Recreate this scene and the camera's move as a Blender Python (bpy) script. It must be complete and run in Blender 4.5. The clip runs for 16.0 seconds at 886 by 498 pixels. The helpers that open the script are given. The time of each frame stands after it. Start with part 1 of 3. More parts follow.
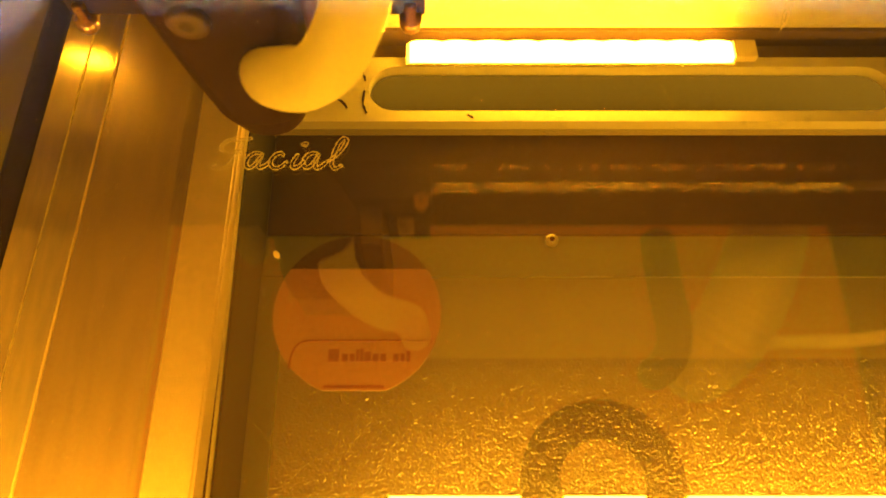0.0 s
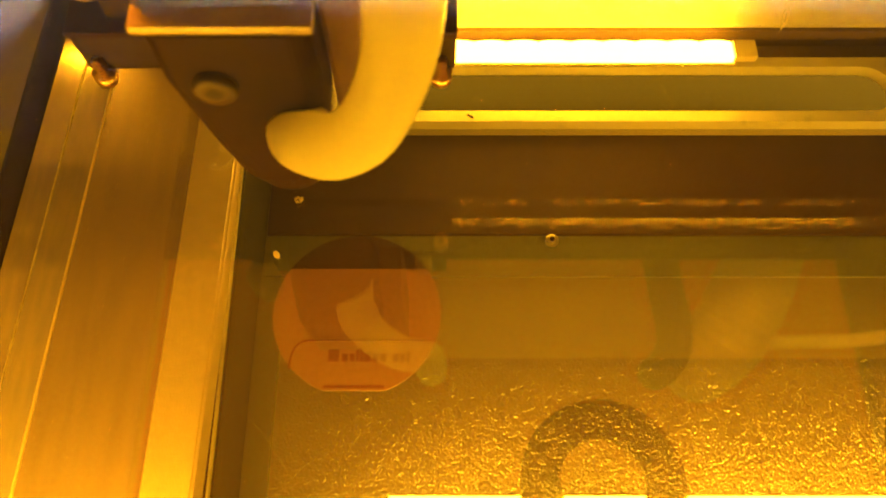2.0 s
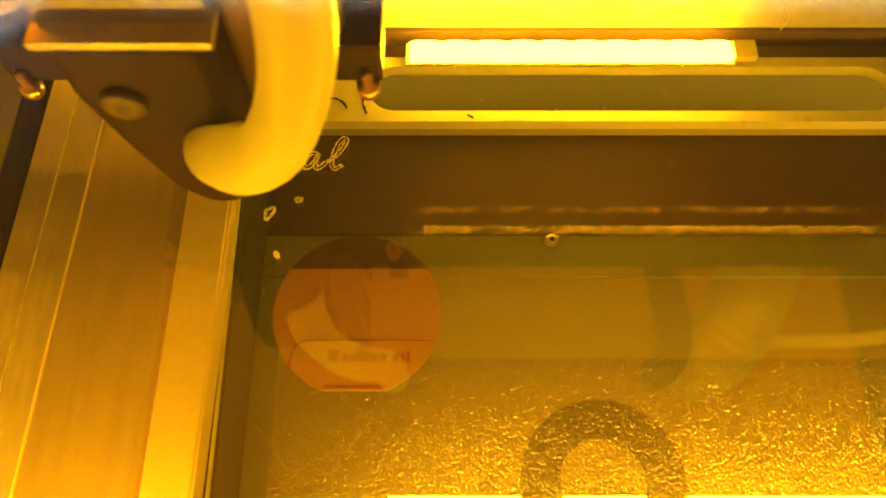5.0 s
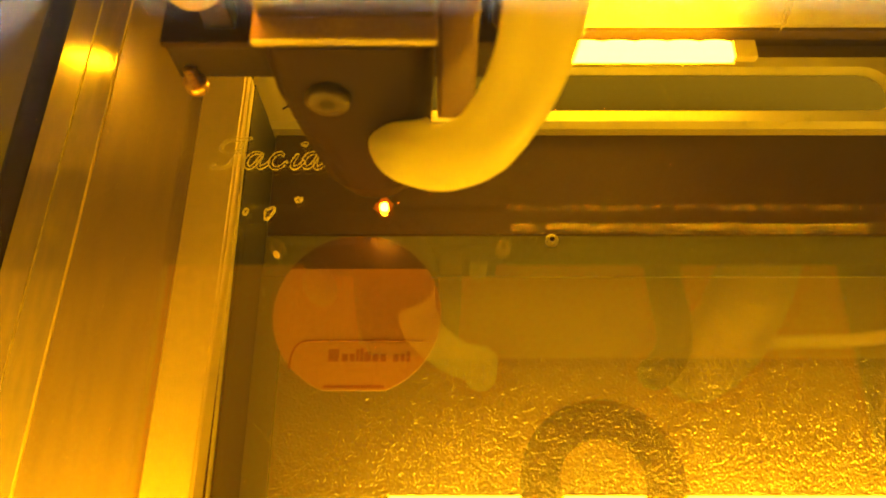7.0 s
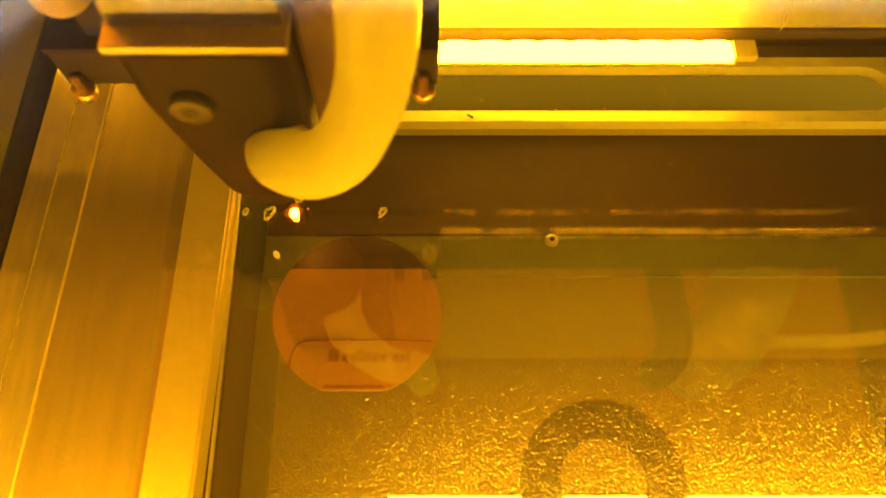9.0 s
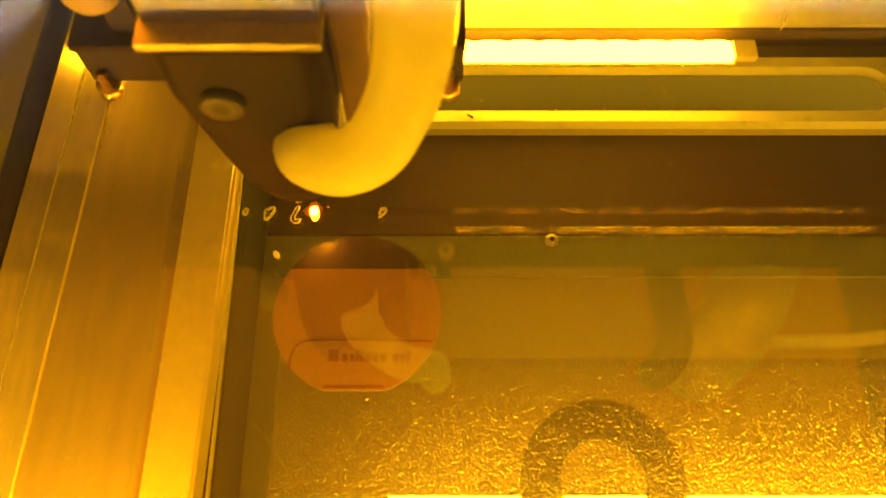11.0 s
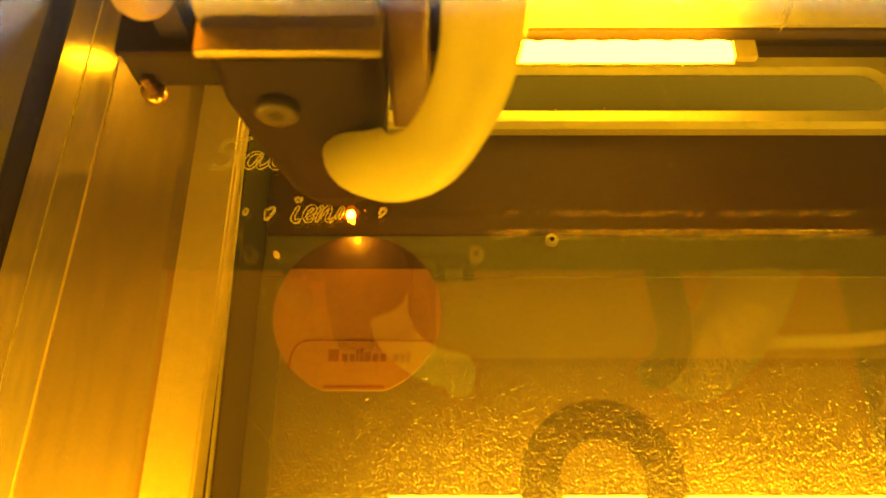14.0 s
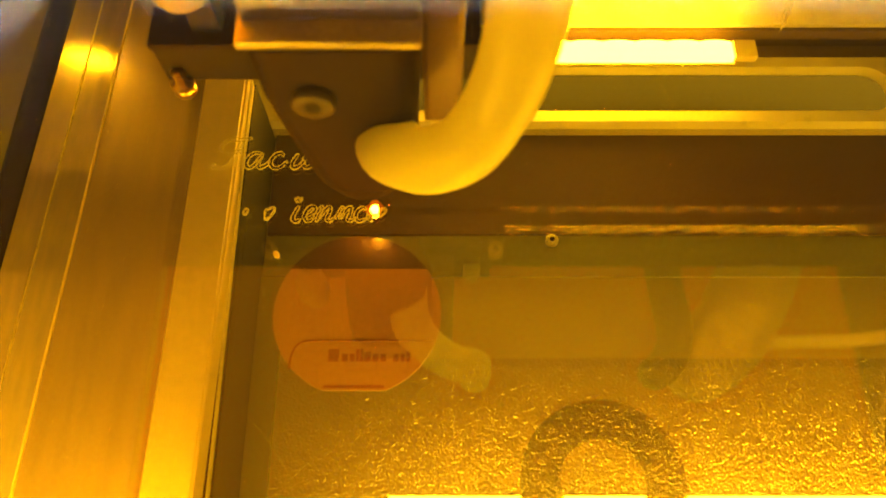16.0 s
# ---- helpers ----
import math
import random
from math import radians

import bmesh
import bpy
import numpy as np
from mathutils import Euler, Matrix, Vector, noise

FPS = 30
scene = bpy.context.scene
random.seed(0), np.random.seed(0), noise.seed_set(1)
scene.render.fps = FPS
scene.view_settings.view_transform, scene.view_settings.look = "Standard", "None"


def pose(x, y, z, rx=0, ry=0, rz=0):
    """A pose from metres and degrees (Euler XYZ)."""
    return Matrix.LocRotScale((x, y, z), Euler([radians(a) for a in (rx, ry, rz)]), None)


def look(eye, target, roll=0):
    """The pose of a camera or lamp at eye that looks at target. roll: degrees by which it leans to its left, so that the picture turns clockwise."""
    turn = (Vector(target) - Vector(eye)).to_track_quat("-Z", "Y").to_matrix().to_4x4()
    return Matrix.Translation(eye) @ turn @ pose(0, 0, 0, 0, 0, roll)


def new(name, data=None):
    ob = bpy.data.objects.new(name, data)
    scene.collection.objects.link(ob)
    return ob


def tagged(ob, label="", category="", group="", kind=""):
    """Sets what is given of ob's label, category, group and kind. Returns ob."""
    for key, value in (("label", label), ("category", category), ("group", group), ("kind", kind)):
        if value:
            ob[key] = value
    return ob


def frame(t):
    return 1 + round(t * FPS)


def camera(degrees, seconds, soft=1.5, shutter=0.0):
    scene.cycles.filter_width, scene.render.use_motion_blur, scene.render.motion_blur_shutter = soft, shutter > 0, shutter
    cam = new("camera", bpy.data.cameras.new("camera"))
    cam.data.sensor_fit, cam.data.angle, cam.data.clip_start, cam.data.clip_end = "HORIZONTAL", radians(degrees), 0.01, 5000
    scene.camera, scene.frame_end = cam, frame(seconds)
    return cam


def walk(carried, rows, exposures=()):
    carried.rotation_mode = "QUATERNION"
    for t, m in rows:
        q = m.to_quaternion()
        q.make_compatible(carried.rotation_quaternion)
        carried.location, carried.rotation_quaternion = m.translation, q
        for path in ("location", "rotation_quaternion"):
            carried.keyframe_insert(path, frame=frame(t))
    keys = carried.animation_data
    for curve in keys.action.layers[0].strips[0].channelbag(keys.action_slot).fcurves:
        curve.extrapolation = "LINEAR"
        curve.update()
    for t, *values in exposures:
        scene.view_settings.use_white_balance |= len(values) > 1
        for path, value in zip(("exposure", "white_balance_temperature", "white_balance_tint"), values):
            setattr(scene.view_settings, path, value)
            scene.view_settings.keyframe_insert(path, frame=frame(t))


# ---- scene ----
cam = camera(60, 16.0)
EYE = (0.0, 0.0, 0.1377)
cam.data.dof.use_dof, cam.data.dof.focus_distance, cam.data.dof.aperture_fstop = True, 0.176, 25.0
walk(cam, [(0.0, look(EYE, (0, 0.0596, 0))), (16.0, look(EYE, (0, 0.0596, 0)))],
     exposures=[(0.0, -0.12, 6500, 36), (0.6, -0.08, 6500, 38), (2.2, -0.12, 6500, 22), (2.9, 0.0, 6500, 12), (6.0, 0.0, 6500, 10), (16.0, 0.0, 6500, 10)])

# ---- light ----
world = bpy.data.worlds.new("room_light")
scene.world = world
world.use_nodes = True
world.node_tree.nodes["Background"].inputs[0].default_value = (0.68, 0.93, 0.66, 1)
world.node_tree.nodes["Background"].inputs[1].default_value = 0.86
scene.view_settings.exposure = 0.0
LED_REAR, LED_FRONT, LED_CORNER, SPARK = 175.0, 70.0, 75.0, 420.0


# ---- materials ----
def mat(name, color, rough=0.5, metal=0.0, vary=0.25, scale=60.0, bump=0.0, bump_scale=400.0, stretch=(1, 1, 1),
        coat=0.0, spots=0.0, spot_color=(0.02, 0.015, 0.01), ior=1.5, sss=0.0, aniso=0.0, relief=0.4, coat_relief=False, rough_vary=0.25, bump_detail=2.5, dimple=0.0):
    """A surface with tone variation at two scales, roughness wear and a fine relief; scale is in cycles per metre."""
    m = bpy.data.materials.new(name)
    m.use_nodes = True
    n, l = m.node_tree.nodes, m.node_tree.links
    b = n["Principled BSDF"]
    b.inputs["Roughness"].default_value = rough
    b.inputs["Metallic"].default_value = metal
    b.inputs["IOR"].default_value = ior
    b.inputs["Coat Weight"].default_value = coat
    b.inputs["Coat Roughness"].default_value = 0.04
    b.inputs["Coat IOR"].default_value = 2.1 if coat_relief else 1.5
    b.inputs["Subsurface Weight"].default_value = sss
    b.inputs["Subsurface Radius"].default_value = (0.010, 0.010, 0.006)
    b.inputs["Subsurface Scale"].default_value = 1.0
    b.inputs["Anisotropic"].default_value = aniso
    tc = n.new("ShaderNodeTexCoord")
    mp = n.new("ShaderNodeMapping")
    mp.inputs["Scale"].default_value = stretch
    l.new(tc.outputs["Object"], mp.inputs["Vector"])
    big = n.new("ShaderNodeTexNoise")
    big.inputs["Scale"].default_value = scale
    big.inputs["Detail"].default_value = 5
    fine = n.new("ShaderNodeTexNoise")
    fine.inputs["Scale"].default_value = scale * 14
    fine.inputs["Detail"].default_value = 3
    for t in (big, fine):
        l.new(mp.outputs[0], t.inputs["Vector"])
    mix = n.new("ShaderNodeMath")
    mix.operation = "MULTIPLY_ADD"
    mix.inputs[1].default_value = 0.55
    l.new(fine.outputs[0], mix.inputs[0])
    half = n.new("ShaderNodeMath")
    half.operation = "MULTIPLY"
    half.inputs[1].default_value = 0.245
    l.new(big.outputs[0], half.inputs[0])
    l.new(half.outputs[0], mix.inputs[2])
    ramp = n.new("ShaderNodeValToRGB")
    lo = tuple(c * (1 - vary) for c in color)
    hi = tuple(min(1.0, c * (1 + vary)) for c in color)
    ramp.color_ramp.elements[0].position, ramp.color_ramp.elements[1].position = 0.3, 0.7
    ramp.color_ramp.elements[0].color, ramp.color_ramp.elements[1].color = (*lo, 1), (*hi, 1)
    l.new(mix.outputs[0], ramp.inputs[0])
    out = ramp.outputs[0]
    if spots:
        sp = n.new("ShaderNodeTexNoise")
        sp.inputs["Scale"].default_value = scale * 3.3
        sp.inputs["Detail"].default_value = 6
        l.new(tc.outputs["Object"], sp.inputs["Vector"])
        sr = n.new("ShaderNodeValToRGB")
        sr.color_ramp.elements[0].position, sr.color_ramp.elements[1].position = 0.62, 0.72
        sr.color_ramp.elements[1].color = (spots, spots, spots, 1)
        l.new(sp.outputs[0], sr.inputs[0])
        mc = n.new("ShaderNodeMix")
        mc.data_type = "RGBA"
        l.new(sr.outputs[0], mc.inputs[0])
        l.new(out, mc.inputs[6])
        mc.inputs[7].default_value = (*spot_color, 1)
        out = mc.outputs[2]
    l.new(out, b.inputs["Base Color"])
    rr = n.new("ShaderNodeMapRange")
    rr.inputs["To Min"].default_value, rr.inputs["To Max"].default_value = max(0.02, rough * (1 - rough_vary)), min(1, rough * (1 + rough_vary))
    l.new(mix.outputs[0], rr.inputs[0])
    l.new(rr.outputs[0], b.inputs["Roughness"])
    if dimple:
        cells, uneven, curve, rise, dome = (n.new("ShaderNode" + k) for k in ("TexVoronoi", "TexNoise", "Math", "Math", "Bump"))
        cells.feature, cells.inputs["Scale"].default_value = "SMOOTH_F1", bump_scale
        cells.inputs["Smoothness"].default_value = 0.5
        uneven.inputs["Scale"].default_value = bump_scale * 0.45
        curve.operation, curve.inputs[1].default_value, rise.operation = "POWER", 1.2, "MULTIPLY"
        l.new(tc.outputs["Object"], cells.inputs["Vector"])
        l.new(tc.outputs["Object"], uneven.inputs["Vector"])
        l.new(cells.outputs["Distance"], curve.inputs[0])
        l.new(curve.outputs[0], rise.inputs[0])
        l.new(uneven.outputs[0], rise.inputs[1])
        dome.invert = True
        dome.inputs["Strength"].default_value, dome.inputs["Distance"].default_value = 1.0, dimple / bump_scale
        l.new(rise.outputs[0], dome.inputs["Height"])
        l.new(dome.outputs[0], b.inputs["Coat Normal"])
    elif bump:
        bt = n.new("ShaderNodeTexNoise")
        bt.inputs["Scale"].default_value = bump_scale
        bt.inputs["Detail"].default_value = bump_detail
        l.new(mp.outputs[0], bt.inputs["Vector"])
        bp = n.new("ShaderNodeBump")
        bp.inputs["Strength"].default_value = bump
        bp.inputs["Distance"].default_value = relief / bump_scale
        l.new(bt.outputs[0], bp.inputs["Height"])
        l.new(bp.outputs[0], b.inputs["Coat Normal" if coat_relief else "Normal"])
    return m


def glow(name, color, strength):
    m = bpy.data.materials.new(name)
    m.use_nodes = True
    n, l = m.node_tree.nodes, m.node_tree.links
    n.remove(n["Principled BSDF"])
    e = n.new("ShaderNodeEmission")
    e.inputs[0].default_value, e.inputs[1].default_value = (*color, 1), strength
    l.new(e.outputs[0], n["Material Output"].inputs[0])
    return m


def clear(name, tint, f0, rough=0.02, haze=0.0):
    """Thin clear plastic: tinted see-through, with a gloss that grows towards grazing angles and a little haze."""
    m = bpy.data.materials.new(name)
    m.use_nodes = True
    n, l = m.node_tree.nodes, m.node_tree.links
    n.remove(n["Principled BSDF"])
    tr, gl, lw, mx = (n.new("ShaderNode" + k) for k in ("BsdfTransparent", "BsdfGlossy", "LayerWeight", "MixShader"))
    tr.inputs[0].default_value = (*tint, 1)
    gl.inputs["Roughness"].default_value = rough
    gl.inputs[0].default_value = (1, 1, 1, 1)
    lw.inputs[0].default_value = 0.5
    po, ad = n.new("ShaderNodeMath"), n.new("ShaderNodeMath")
    po.operation, po.inputs[1].default_value = "POWER", 5.0
    ad.operation, ad.inputs[1].default_value, ad.inputs[2].default_value = "MULTIPLY_ADD", 1 - f0, f0
    l.new(lw.outputs["Facing"], po.inputs[0])
    l.new(po.outputs[0], ad.inputs[0])
    l.new(ad.outputs[0], mx.inputs[0])
    l.new(tr.outputs[0], mx.inputs[1])
    l.new(gl.outputs[0], mx.inputs[2])
    out = mx
    if haze:
        sc, out = n.new("ShaderNodeBsdfTranslucent"), n.new("ShaderNodeMixShader")
        sc.inputs[0].default_value = (1.0, 0.5, 0.03, 1)
        out.inputs[0].default_value = haze
        l.new(mx.outputs[0], out.inputs[1])
        l.new(sc.outputs[0], out.inputs[2])
    l.new(out.outputs[0], n["Material Output"].inputs[0])
    return m


M_FLOOR = mat("orange_peel_floor", (0.120, 0.113, 0.082), 0.35, 0.0, 0.08, 40, 1.0, 1600, coat=1.0, coat_relief=True, dimple=0.90)
M_PLATE_SHADED = mat("shaded_floor_plate", (0.058, 0.031, 0.011), 0.5, 0.0, 0.2, 40, 0.2, 700, ior=1.3)
M_SMOOTH = mat("smooth_floor_paint", (0.140, 0.130, 0.092), 0.30, 0.0, 0.05, 30, 0.6, 2300, coat=0.3, coat_relief=True, dimple=0.8, rough_vary=0.05)
M_CHANNEL = mat("shaded_channel", (0.12, 0.085, 0.045), 0.5, 0.0, 0.15, 60, 0.1, 1500, (0.1, 1, 1))
M_FLOOR_BAND = mat("reflected_floor_band", (0.095, 0.09, 0.068), 0.35, 0.0, 0.05, 60, 1.0, 1600, coat=1.0, coat_relief=True, dimple=0.90)
M_STEP = mat("olive_floor_plate", (0.10, 0.105, 0.070), 0.35, 0.0, 0.15, 40, 0.25, 700)
M_PLATE = mat("cast_aluminium", (0.68, 0.69, 0.66), 0.5, 0.15, 0.14, 90, 0.5, 2600, spots=0.25)
M_BRUSHED = mat("brushed_aluminium", (0.64, 0.50, 0.29), 0.24, 0.66, 0.13, 30, 0.12, 2600, (1, 0.12, 1), rough_vary=0.25)
M_FLANGE = mat("smooth_aluminium", (0.78, 0.66, 0.38), 0.09, 0.65, 0.16, 50, 0.10, 2600, (1, 0.15, 1), rough_vary=0.4)
M_FRONT = mat("shaded_edge_base_metal", (0.36, 0.34, 0.28), 0.5, 0.15, 0.12, 90, 0.4, 2600)
M_STRIP = mat("frame_aluminium", (0.86, 0.76, 0.52), 0.40, 0.45, 0.14, 70, 0.9, 2600)
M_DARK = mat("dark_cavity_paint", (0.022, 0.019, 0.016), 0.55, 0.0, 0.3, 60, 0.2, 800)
M_BLACK = mat("black_anodised", (0.022, 0.011, 0.006), 0.45, 0.1, 0.3, 120, 0.15, 2000, spots=0.3, spot_color=(0.05, 0.03, 0.015), ior=1.3)
M_HEAD = mat("brown_anodised", (0.026, 0.0105, 0.004), 0.6, 0.0, 0.3, 120, 0.15, 2500, spots=0.4, spot_color=(0.04, 0.02, 0.010), ior=1.18)
M_SIDE = mat("worn_bronze_block", (0.12, 0.062, 0.026), 0.4, 0.2, 0.3, 150, 0.15, 2500)
M_STEEL = mat("worn_steel", (0.5, 0.48, 0.45), 0.3, 1.0, 0.2, 200, 0.2, 3000)
M_POLISHED = mat("polished_aluminium", (0.85, 0.83, 0.80), 0.12, 1.0, 0.05, 200, rough_vary=0.0)
M_HOUSING = mat("satin_grey_housing", (0.22, 0.20, 0.17), 0.35, 0.3, 0.12, 120, 0.15, 2500)
M_LIP = mat("worn_bright_lip", (0.40, 0.36, 0.26), 0.4, 0.5, 0.3, 200, 0.2, 2500)
M_POLISHED_SOFT = mat("worn_bright_edge", (0.80, 0.74, 0.62), 0.3, 0.5, 0.35, 300, 0.3, 2500)
M_SCREW = mat("dull_screw", (0.042, 0.022, 0.011), 0.55, 0.1, 0.2, 300, 0.2, 3000)
M_BRASS = mat("brass_screw", (0.65, 0.45, 0.2), 0.3, 1.0, 0.2, 300, 0.2, 3000)
M_TUBE = mat("milky_silicone", (0.72, 0.75, 0.50), 0.42, 0.0, 0.09, 90, 0.08, 900, sss=1.0, coat=0.1)
tube_nodes, tube_links = M_TUBE.node_tree.nodes, M_TUBE.node_tree.links
tube_mix, tube_thin = tube_nodes.new("ShaderNodeMixShader"), tube_nodes.new("ShaderNodeBsdfTranslucent")
tube_thin.inputs[0].default_value = (0.85, 0.83, 0.56, 1)
tube_mix.inputs[0].default_value = 0.45
tube_links.new(tube_nodes["Principled BSDF"].outputs[0], tube_mix.inputs[1])
tube_links.new(tube_thin.outputs[0], tube_mix.inputs[2])
tube_links.new(tube_mix.outputs[0], tube_nodes["Material Output"].inputs[0])
M_WHEEL = mat("nylon_roller", (0.75, 0.66, 0.5), 0.4, 0.0, 0.08, 120, 0.1, 1500)
M_ROLLER = mat("worn_nylon", (0.50, 0.38, 0.26), 0.5, 0.0, 0.1, 120, 0.1, 1500)
M_WOOD = mat("pale_plywood", (0.30, 0.155, 0.07), 0.45, 0.0, 0.17, 90, 0.05, 1500, (1, 0.8, 1), coat=0.25)
M_WOOD_SHADED = mat("shaded_wood", (0.055, 0.022, 0.012), 0.45, 0.0, 0.2, 60, 0.15, 1500, (1, 0.25, 1), coat=0.25)
M_BURN = mat("burnt_line", (0.20, 0.055, 0.018), 0.7, 0.0, 0.3, 800)
M_SOOT = mat("soot_flake", (0.05, 0.025, 0.01), 0.8, 0.0, 0.4, 900, 0.5, 3000)
M_FROST = mat("frosted_cut", (0.95, 0.93, 0.86), 0.22, 0.0, 0.35, 1500, 1.0, 5000)
M_DUST = mat("pale_dust", (0.85, 0.82, 0.75), 0.6, 0.0, 0.2, 2000)
M_RIM = mat("pale_machine_paint", (0.42, 0.40, 0.29), 0.5, 0.0, 0.12, 20, 0.1, 300)
M_GREY = mat("grey_wall_paint", (0.45, 0.44, 0.47), 0.6, 0.0, 0.1, 8, 0.1, 300)
M_TABLE = mat("plain_wood", (0.32, 0.22, 0.13), 0.5, 0.0, 0.2, 12, 0.1, 300, (1, 0.1, 1))
M_CASE = mat("dark_case_paint", (0.05, 0.04, 0.03), 0.5, 0.0, 0.15, 20, 0.1, 300)
M_CABLE = mat("pale_wrapped_cable", (0.80, 0.76, 0.60), 0.4, 0.0, 0.1, 200, 0.2, 1500)
M_HOSE = mat("pale_ribbed_hose", (0.50, 0.45, 0.32), 0.5, 0.0, 0.15, 200, 0.2, 1500)
M_SHEET = clear("clear_acrylic", (0.97, 0.97, 0.95), 0.088, 0.0)
M_LID = clear("amber_acrylic", (1.0, 0.69, 0.07), 0.0038, 0.06, 0.004)
M_RING = clear("dark_see_through", (0.86, 0.84, 0.78), 0.02, 0.2)
M_LED_R = glow("white_led_rear", (1.0, 0.97, 0.9), LED_REAR)
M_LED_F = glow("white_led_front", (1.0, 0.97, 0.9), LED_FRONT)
M_LED_C = glow("white_led_corner", (1.0, 0.97, 0.9), LED_CORNER)
M_LED_END = mat("led_strip_end", (0.9, 0.8, 0.5), 0.4)
M_SPARK = glow("white_hot_spot", (1.0, 0.70, 0.42), SPARK)
# Faintly emissive shells imitate the orange glow round the hot spot.
M_HALO = glow("orange_halo", (1.0, 0.36, 0.07), 5.0)
halo_nodes, halo_links = M_HALO.node_tree.nodes, M_HALO.node_tree.links
halo_mix, halo_air = halo_nodes.new("ShaderNodeMixShader"), halo_nodes.new("ShaderNodeBsdfTransparent")
halo_mix.inputs[0].default_value = 0.035
halo_links.new(halo_air.outputs[0], halo_mix.inputs[1])
halo_links.new(halo_nodes["Emission"].outputs[0], halo_mix.inputs[2])
halo_links.new(halo_mix.outputs[0], halo_nodes["Material Output"].inputs[0])
M_RUBBER = mat("dark_rubber_hose", (0.035, 0.026, 0.016), 0.6, 0.0, 0.2, 150, 0.2, 1500)
M_EMBER = glow("orange_ember", (1.0, 0.45, 0.12), 8.0)
M_WINDOW = glow("daylight_pane", (0.70, 0.74, 1.0), 26.0)


# ---- mesh helpers ----
def done(name, bm, material, parent=None, smooth=False):
    bmesh.ops.recalc_face_normals(bm, faces=bm.faces)
    me = bpy.data.meshes.new(name)
    bm.to_mesh(me)
    bm.free()
    me.materials.append(material)
    if smooth:
        for p in me.polygons:
            p.use_smooth = True
    ob = new(name, me)
    ob.parent = parent
    return ob


def part(name, bm, material, parent, label="", smooth=False):
    ob = done(name, bm, material, parent, smooth)
    return tagged(ob, label) if label else ob


def box(x0, x1, y0, y1, z0, z1, bevel=0.0, bm=None):
    bm = bm or bmesh.new()
    r = bmesh.ops.create_cube(bm, size=1.0)
    for v in r["verts"]:
        v.co = Vector(((x0 + x1) / 2 + v.co.x * (x1 - x0), (y0 + y1) / 2 + v.co.y * (y1 - y0), (z0 + z1) / 2 + v.co.z * (z1 - z0)))
    if bevel:
        es = list({e for v in r["verts"] for e in v.link_edges})
        bmesh.ops.bevel(bm, geom=es, offset=bevel, segments=2, affect="EDGES", profile=0.7)
    return bm


def slab(pts, z0, z1, bevel=0.0, bm=None):
    """A plate of any outline, given as (x, y) corners."""
    bm = bm or bmesh.new()
    vs = [bm.verts.new((x, y, z1)) for x, y in pts]
    top = bm.faces.new(vs)
    r = bmesh.ops.extrude_face_region(bm, geom=[top])
    for v in r["geom"]:
        if isinstance(v, bmesh.types.BMVert):
            v.co.z = z0
    if bevel:
        es = [e for e in bm.edges if abs(e.verts[0].co.z - z1) < 1e-7 and abs(e.verts[1].co.z - z1) < 1e-7]
        bmesh.ops.bevel(bm, geom=es, offset=bevel, segments=2, affect="EDGES")
    return bm


def lathe(profile, n=32, at=(0, 0, 0), turn=None, bm=None):
    """A turned solid from (radius, height) pairs."""
    bm = bm or bmesh.new()
    m = Matrix.Translation(at) @ (turn or Matrix.Identity(4))
    rings = []
    for r, z in profile:
        rings.append([bm.verts.new(m @ Vector((r * math.cos(2 * math.pi * i / n), r * math.sin(2 * math.pi * i / n), z))) for i in range(n)])
    for a, b in zip(rings, rings[1:]):
        for i in range(n):
            bm.faces.new((a[i], a[(i + 1) % n], b[(i + 1) % n], b[i]))
    bm.faces.new(rings[0])
    bm.faces.new(rings[-1])
    return bm


def smooth_path(pts, steps=8, closed=False):
    pts = [Vector(p) for p in pts]
    out, k = [], len(pts)
    for i in range(k if closed else k - 1):
        if closed:
            a, b, c, d = (pts[(i + j) % k] for j in (-1, 0, 1, 2))
        else:
            b, c = pts[i], pts[i + 1]
            a, d = pts[max(i - 1, 0)], pts[min(i + 2, k - 1)]
        for s in range(steps):
            t = s / steps
            out.append(0.5 * ((2 * b) + (c - a) * t + (2 * a - 5 * b + 4 * c - d) * t * t + (3 * b - a - 3 * c + d) * t ** 3))
    if not closed:
        out.append(pts[-1])
    return out


def sweep(path, radius, n=12, closed=False, bm=None, caps=True, up=(0.13, 0.21, 1)):
    """A tube along a path; radius is a number or a function of the step."""
    bm = bm or bmesh.new()
    rings, k = [], len(path)
    up = Vector(up).normalized()
    for i, p in enumerate(path):
        a = path[(i - 1) % k] if closed else path[max(i - 1, 0)]
        b = path[(i + 1) % k] if closed else path[min(i + 1, k - 1)]
        d = (b - a).normalized()
        u = d.cross(up)
        if u.length < 0.05:
            u = d.cross(Vector((1, 0, 0)))
        u.normalize()
        w = u.cross(d).normalized()
        r = radius(i, k) if callable(radius) else radius
        rings.append([bm.verts.new(p + r * (math.cos(2 * math.pi * j / n) * u + math.sin(2 * math.pi * j / n) * w)) for j in range(n)])
    pairs = list(zip(rings, rings[1:])) + ([(rings[-1], rings[0])] if closed else [])
    for a, b in pairs:
        for j in range(n):
            bm.faces.new((a[j], a[(j + 1) % n], b[(j + 1) % n], b[j]))
    if caps and not closed:
        bm.faces.new(rings[0])
        bm.faces.new(rings[-1])
    return bm


def thing(name, label, category, at=(0, 0, 0), group="", kind=""):
    ob = new(name)
    ob.location = at
    ob.empty_display_size = 0.01
    return tagged(ob, label, category, group, kind)


